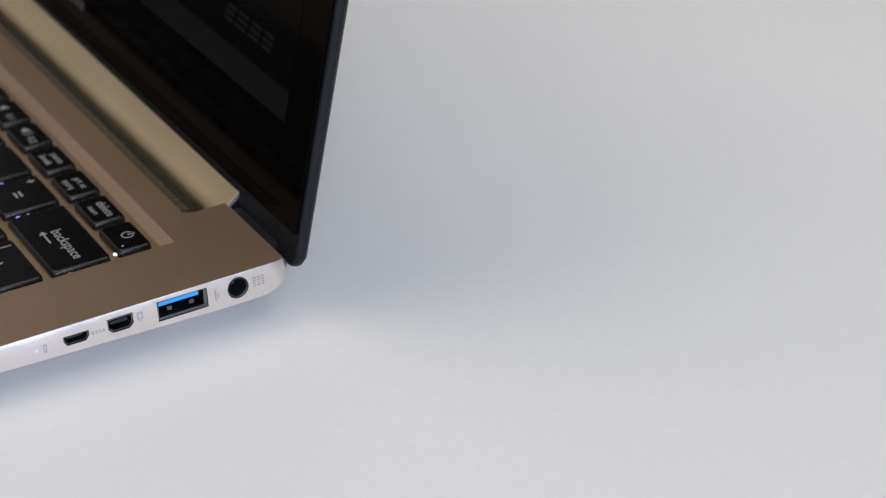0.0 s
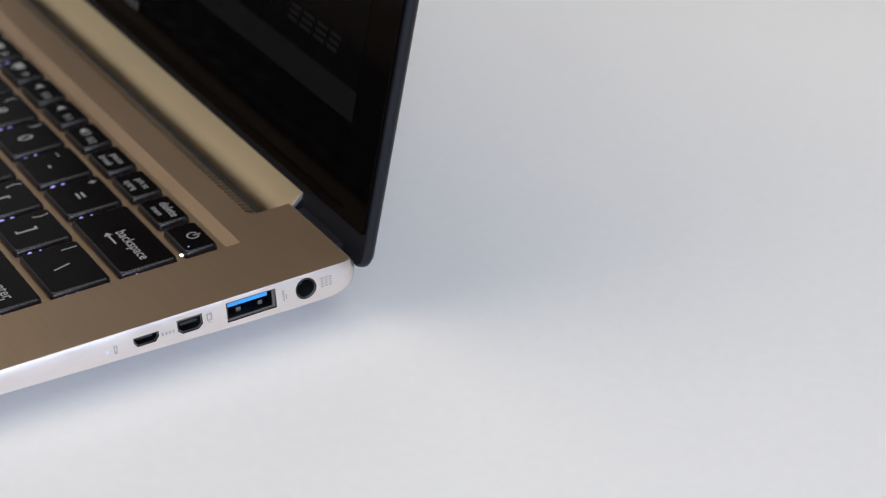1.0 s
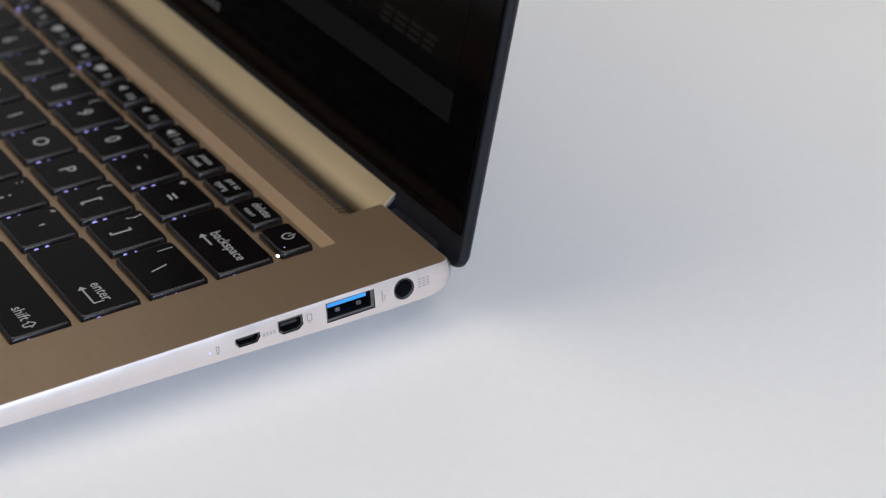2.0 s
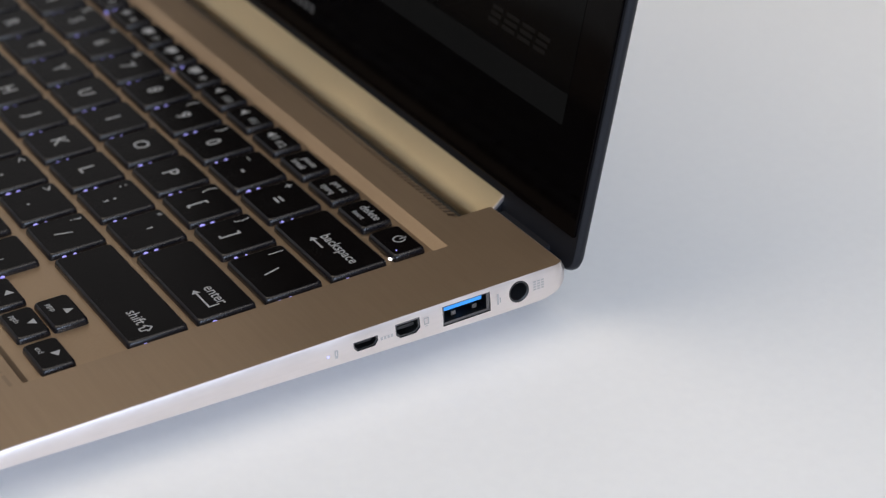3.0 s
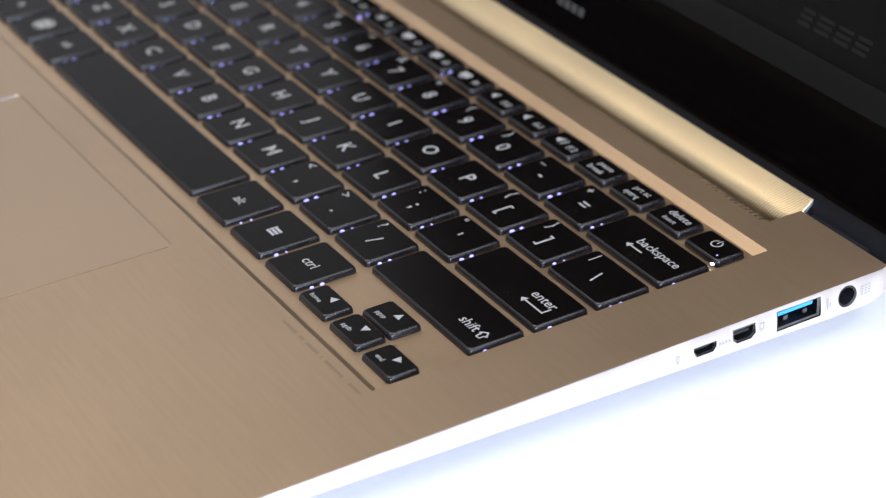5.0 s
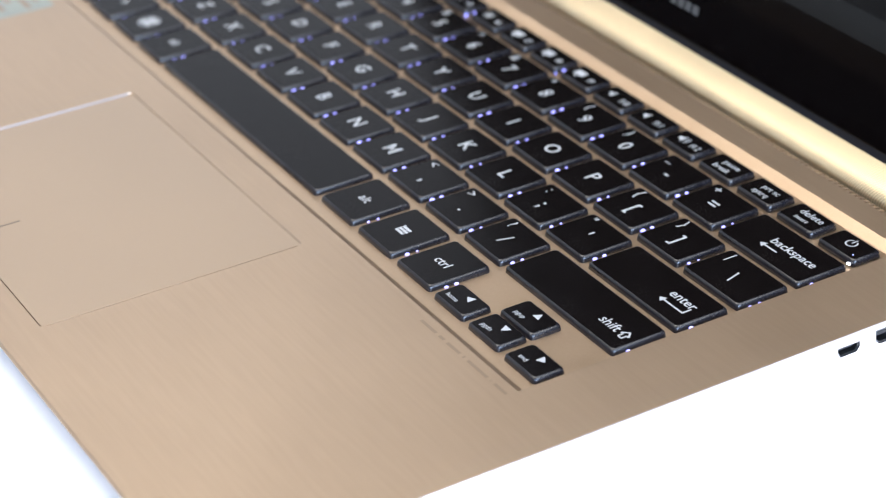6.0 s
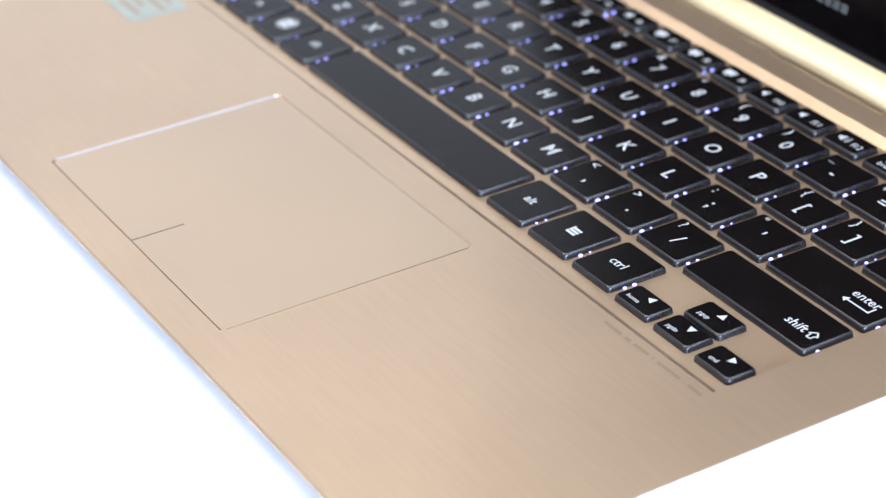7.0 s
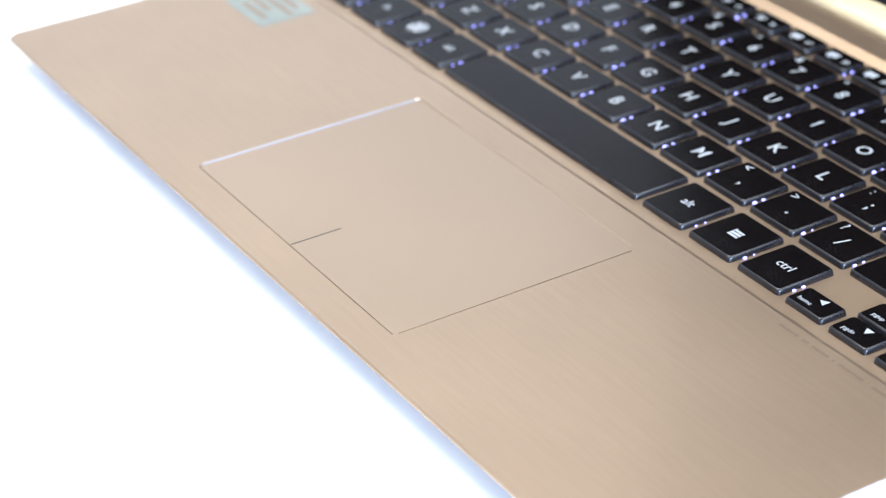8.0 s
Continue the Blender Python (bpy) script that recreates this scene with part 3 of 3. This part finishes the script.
def row(y, h, names, start, first=None, last=None):
    """Unit-wide keys from start on, with a wider key at either end."""
    y0, y1 = y - h / 2, y + h / 2
    xs = lambda a, b: (UX + a * U + GAP / 2, UX + b * U - GAP / 2)
    if first:
        key(*xs(0.25, start), y0, y1, first)
    for i, d in enumerate(names):
        key(*xs(start + i, start + i + 1), y0, y1, d)
    if last:
        key(*xs(start + len(names), END), y0, y1, last)


KH = 0.0154
digits = [pair(a, c) for a, c in zip("1234567890-=", "!@#$%^&*()_+")]
row(ROW_Y["num"], KH, digits, 1.0, pair("`", "~"), backspace)
row(ROW_Y["q"], KH, [letter(c) for c in "QWERTYUIOP"] + [pair("[", "{"), pair("]", "}")], 1.5, word("tab", x=-0.004), pair("\\", "|"))
row(ROW_Y["a"], KH, [letter(c) for c in "ASDFGHJKL"] + [pair(";", ":"), pair("'", '"')], 1.75, word("caps lock", 0.0038), enter)
row(ROW_Y["z"], KH, [letter(c) for c in "ZXCVBNM"] + [pair(",", "<"), pair(".", ">"), pair("/", "?")], 2.25, word("shift", x=-0.008), shift_right)
BY0, BY1 = 0.0944, 0.1119
for x0, x1, d in ((-0.3000, -0.2806, word("ctrl")), (-0.2784, -0.2622, word("fn")), (-0.2602, -0.2440, four_panes), (-0.2420, -0.2258, word("alt")),
                  (-0.2236, -0.1288, None), (-0.1264, -0.1094, word("alt")), (-0.1068, -0.0898, menu_mark), (-0.0872, -0.0710, word("ctrl"))):
    key(x0, x1, BY0, BY1, d, leds=d is not None)
for x0, x1, y0, y1, d in ((-0.0686, -0.0551, 0.0940, 0.1024, arrow_mark(-1, 0, "home")), (-0.0528, -0.0394, 0.0938, 0.1023, arrow_mark(0, -1, "pgdn")),
                          (-0.0534, -0.0394, 0.1029, 0.1117, arrow_mark(0, 1, "pgup")), (-0.0368, -0.0237, 0.0936, 0.1022, arrow_mark(1, 0, "end"))):
    key(x0, x1, y0, y1, d, leds=False)
FY0, FY1 = 0.1847, 0.1936
FP = 0.01632
tops = [word("esc", 0.0036)] + [function_mark(n) for n in range(1, 13)] + [two_lines("pause", "break", 0.0027), two_lines("prt sc", "sysrq", 0.0027), two_lines("delete", "insert", 0.0034, 0.0021), power_mark]
for i, d in enumerate(tops):
    x1 = -0.0243 - FP * (16 - i)
    k = key(x1 - 0.0138, x1, FY0, FY1, d, leds=i in (5, 8))
b = bmesh.new()
bmesh.ops.create_icosphere(b, subdivisions=2, radius=0.0005, matrix=Matrix.LocRotScale((0.0060, -0.0051, -0.0003), None, (1.3, 0.9, 0.5)))
part("power_light", b, POWER_LED, k, "white power light under the key")
b = bmesh.new()
bmesh.ops.create_icosphere(b, subdivisions=2, radius=0.00026, matrix=Matrix.LocRotScale((0.0044, -0.0024, LZ - 0.0001), None, (1, 1, 0.5)))
part("key_light", b, LED, k, "tiny violet light in the power key")

# ---- the lid: built upright in its own plane, leaned back about the hinge line ----
LEAN = -13.5
lid_pose = pose(0, 0.2216, 0.0, LEAN)
LH, LT = 0.219, 0.0038
bm = bmesh.new()
rings_ = []
for inset, y in ((0.0007, 0.0), (0.0002, 0.0005), (0.0, 0.0013), (0.0001, LT - 0.0016), (0.0012, LT - 0.0004), (0.003, LT)):
    rings_.append([(x, y, z) for x, z in rounded(-W + 0.0006 + inset, -0.0006 - inset, -0.0052 + inset, LH - inset, 0.0042 - inset, 6)])
loft(bm, rings_)
lid = part("lid", bm, NAVY, laptop, "dark blue metal lid leaning back, screen almost black", at=lid_pose)
bm = bmesh.new()
rings_ = [[(x, y, z) for x, z in rounded(-W + 0.0022, -0.0022, 0.0040, LH - 0.002, 0.0010, 6)] for y in (0.0004, -0.0004)]
rings_.append([(x, -0.0006, z) for x, z in rounded(-W + 0.0025, -0.0025, 0.0043, LH - 0.0023, 0.0008, 6)])
loft(bm, rings_)
part("bezel_glass", bm, GLASS, lid, "glossy black glass bezel")
SX0, SX1, SZ0, SZ1 = -W + 0.0155, -0.0155, 0.0280, 0.1930
bm = bmesh.new()
box(bm, SX0, SX1, -0.00068, -0.0005, SZ0, SZ1)
screen = part("display", bm, DISPLAY, lid, "dim dark display", smooth=0)
bm = bmesh.new()
box(bm, SX0, SX1, -0.00074, -0.0006, SZ0 + 0.0002, SZ0 + 0.0080)
part("taskbar", bm, TASKBAR, screen, smooth=0)
for x0, x1 in ((-0.0540, -0.0492), (-0.0476, -0.0418), (-0.0402, -0.0346), (-0.0330, -0.0278)):
    for k in range(3):
        bm = bmesh.new()
        box(bm, x0 + 0.0006 * k, x1 + 0.0006 * k, -0.00074, -0.0006, 0.0414 + 0.0018 * k, 0.0425 + 0.0018 * k)
        part("screen_mark", bm, SCREEN_MARK, screen, "faint grey bar on the dark wallpaper", smooth=0)
for i in range(4):
    bm = bmesh.new()
    x = -0.1535 + 0.0035 * i
    box(bm, x, x + 0.0027, -0.00064, -0.0005, 0.0120, 0.0146)
    part("bezel_mark", bm, BEZEL_PRINT, lid, "small grey bar printed on the bezel", smooth=0)

# dark spine between base and lid
for hx0, hx1 in ((-0.3120, -0.2900), (-0.0330, -0.0110)):
    bm = bmesh.new()
    slab(bm, hx0, hx1, 0.2150, 0.2222, -0.0080, -0.0018, 0.0015, 0.0008)
    part("hinge_spine", bm, NAVY, laptop, "dark hinge spine between base and lid")

# gold hinge cover, rolled in front of the lid's foot
bm = bmesh.new()
prof = [(0.2147, -0.0060), (0.2147, -0.0052), (0.2149, -0.0045), (0.2153, -0.0038), (0.2159, -0.0031), (0.2166, -0.0025)]
for i in range(1, 9):                                       # rolled foot, then a hollow slope up to a thin lip
    u = i / 8
    prof.append((0.2166 + 0.0068 * u, -0.0025 + 0.0040 * u + 0.0014 * u * u))
prof += [(0.2237, 0.0029), (0.2240, 0.0034), (0.2246, 0.0042), (0.2248, 0.0043)]
prof += [(0.2249, 0.0031), (0.2249, -0.0066), (0.2156, -0.0066)]
HX0, HX1 = -0.2885, -0.0345
loft(bm, [[(HX0, y, z) for y, z in prof], [(HX1, y, z) for y, z in prof]])
bar = part("hinge_cover", bm, BAR, laptop, "rolled gold hinge cover with a fine spun finish", smooth=50)
bm = bmesh.new()
loft(bm, [[(x, y, z) for y, z in prof] for x in (HX1 + 0.00003, HX1 + 0.0004)])
part("end_cap", bm, NAVY, bar, "dark end of the hinge cover", smooth=0)
bm = bmesh.new()
inner = [(y + 0.0004, z - 0.0008) for y, z in prof[:18]]
for (y0, z0), (y1, z1), (y2, z2), (y3, z3) in zip(prof[:17], prof[1:18], inner[1:], inner[:-1]):
    bm.faces.new([bm.verts.new((HX1 + 0.0005, y, z)) for y, z in ((y0, z0), (y1, z1), (y2, z2), (y3, z3))])
    bm.faces.new([bm.verts.new(v) for v in ((HX1 + 0.0005, y0, z0), (HX1 + 0.0005, y1, z1), (HX1 + 0.0001, y1, z1 + 0.0001), (HX1 + 0.0001, y0, z0 + 0.0001))])
part("cut_rim", bm, LIT_EDGE, bar, "bright cut rim", smooth=0)
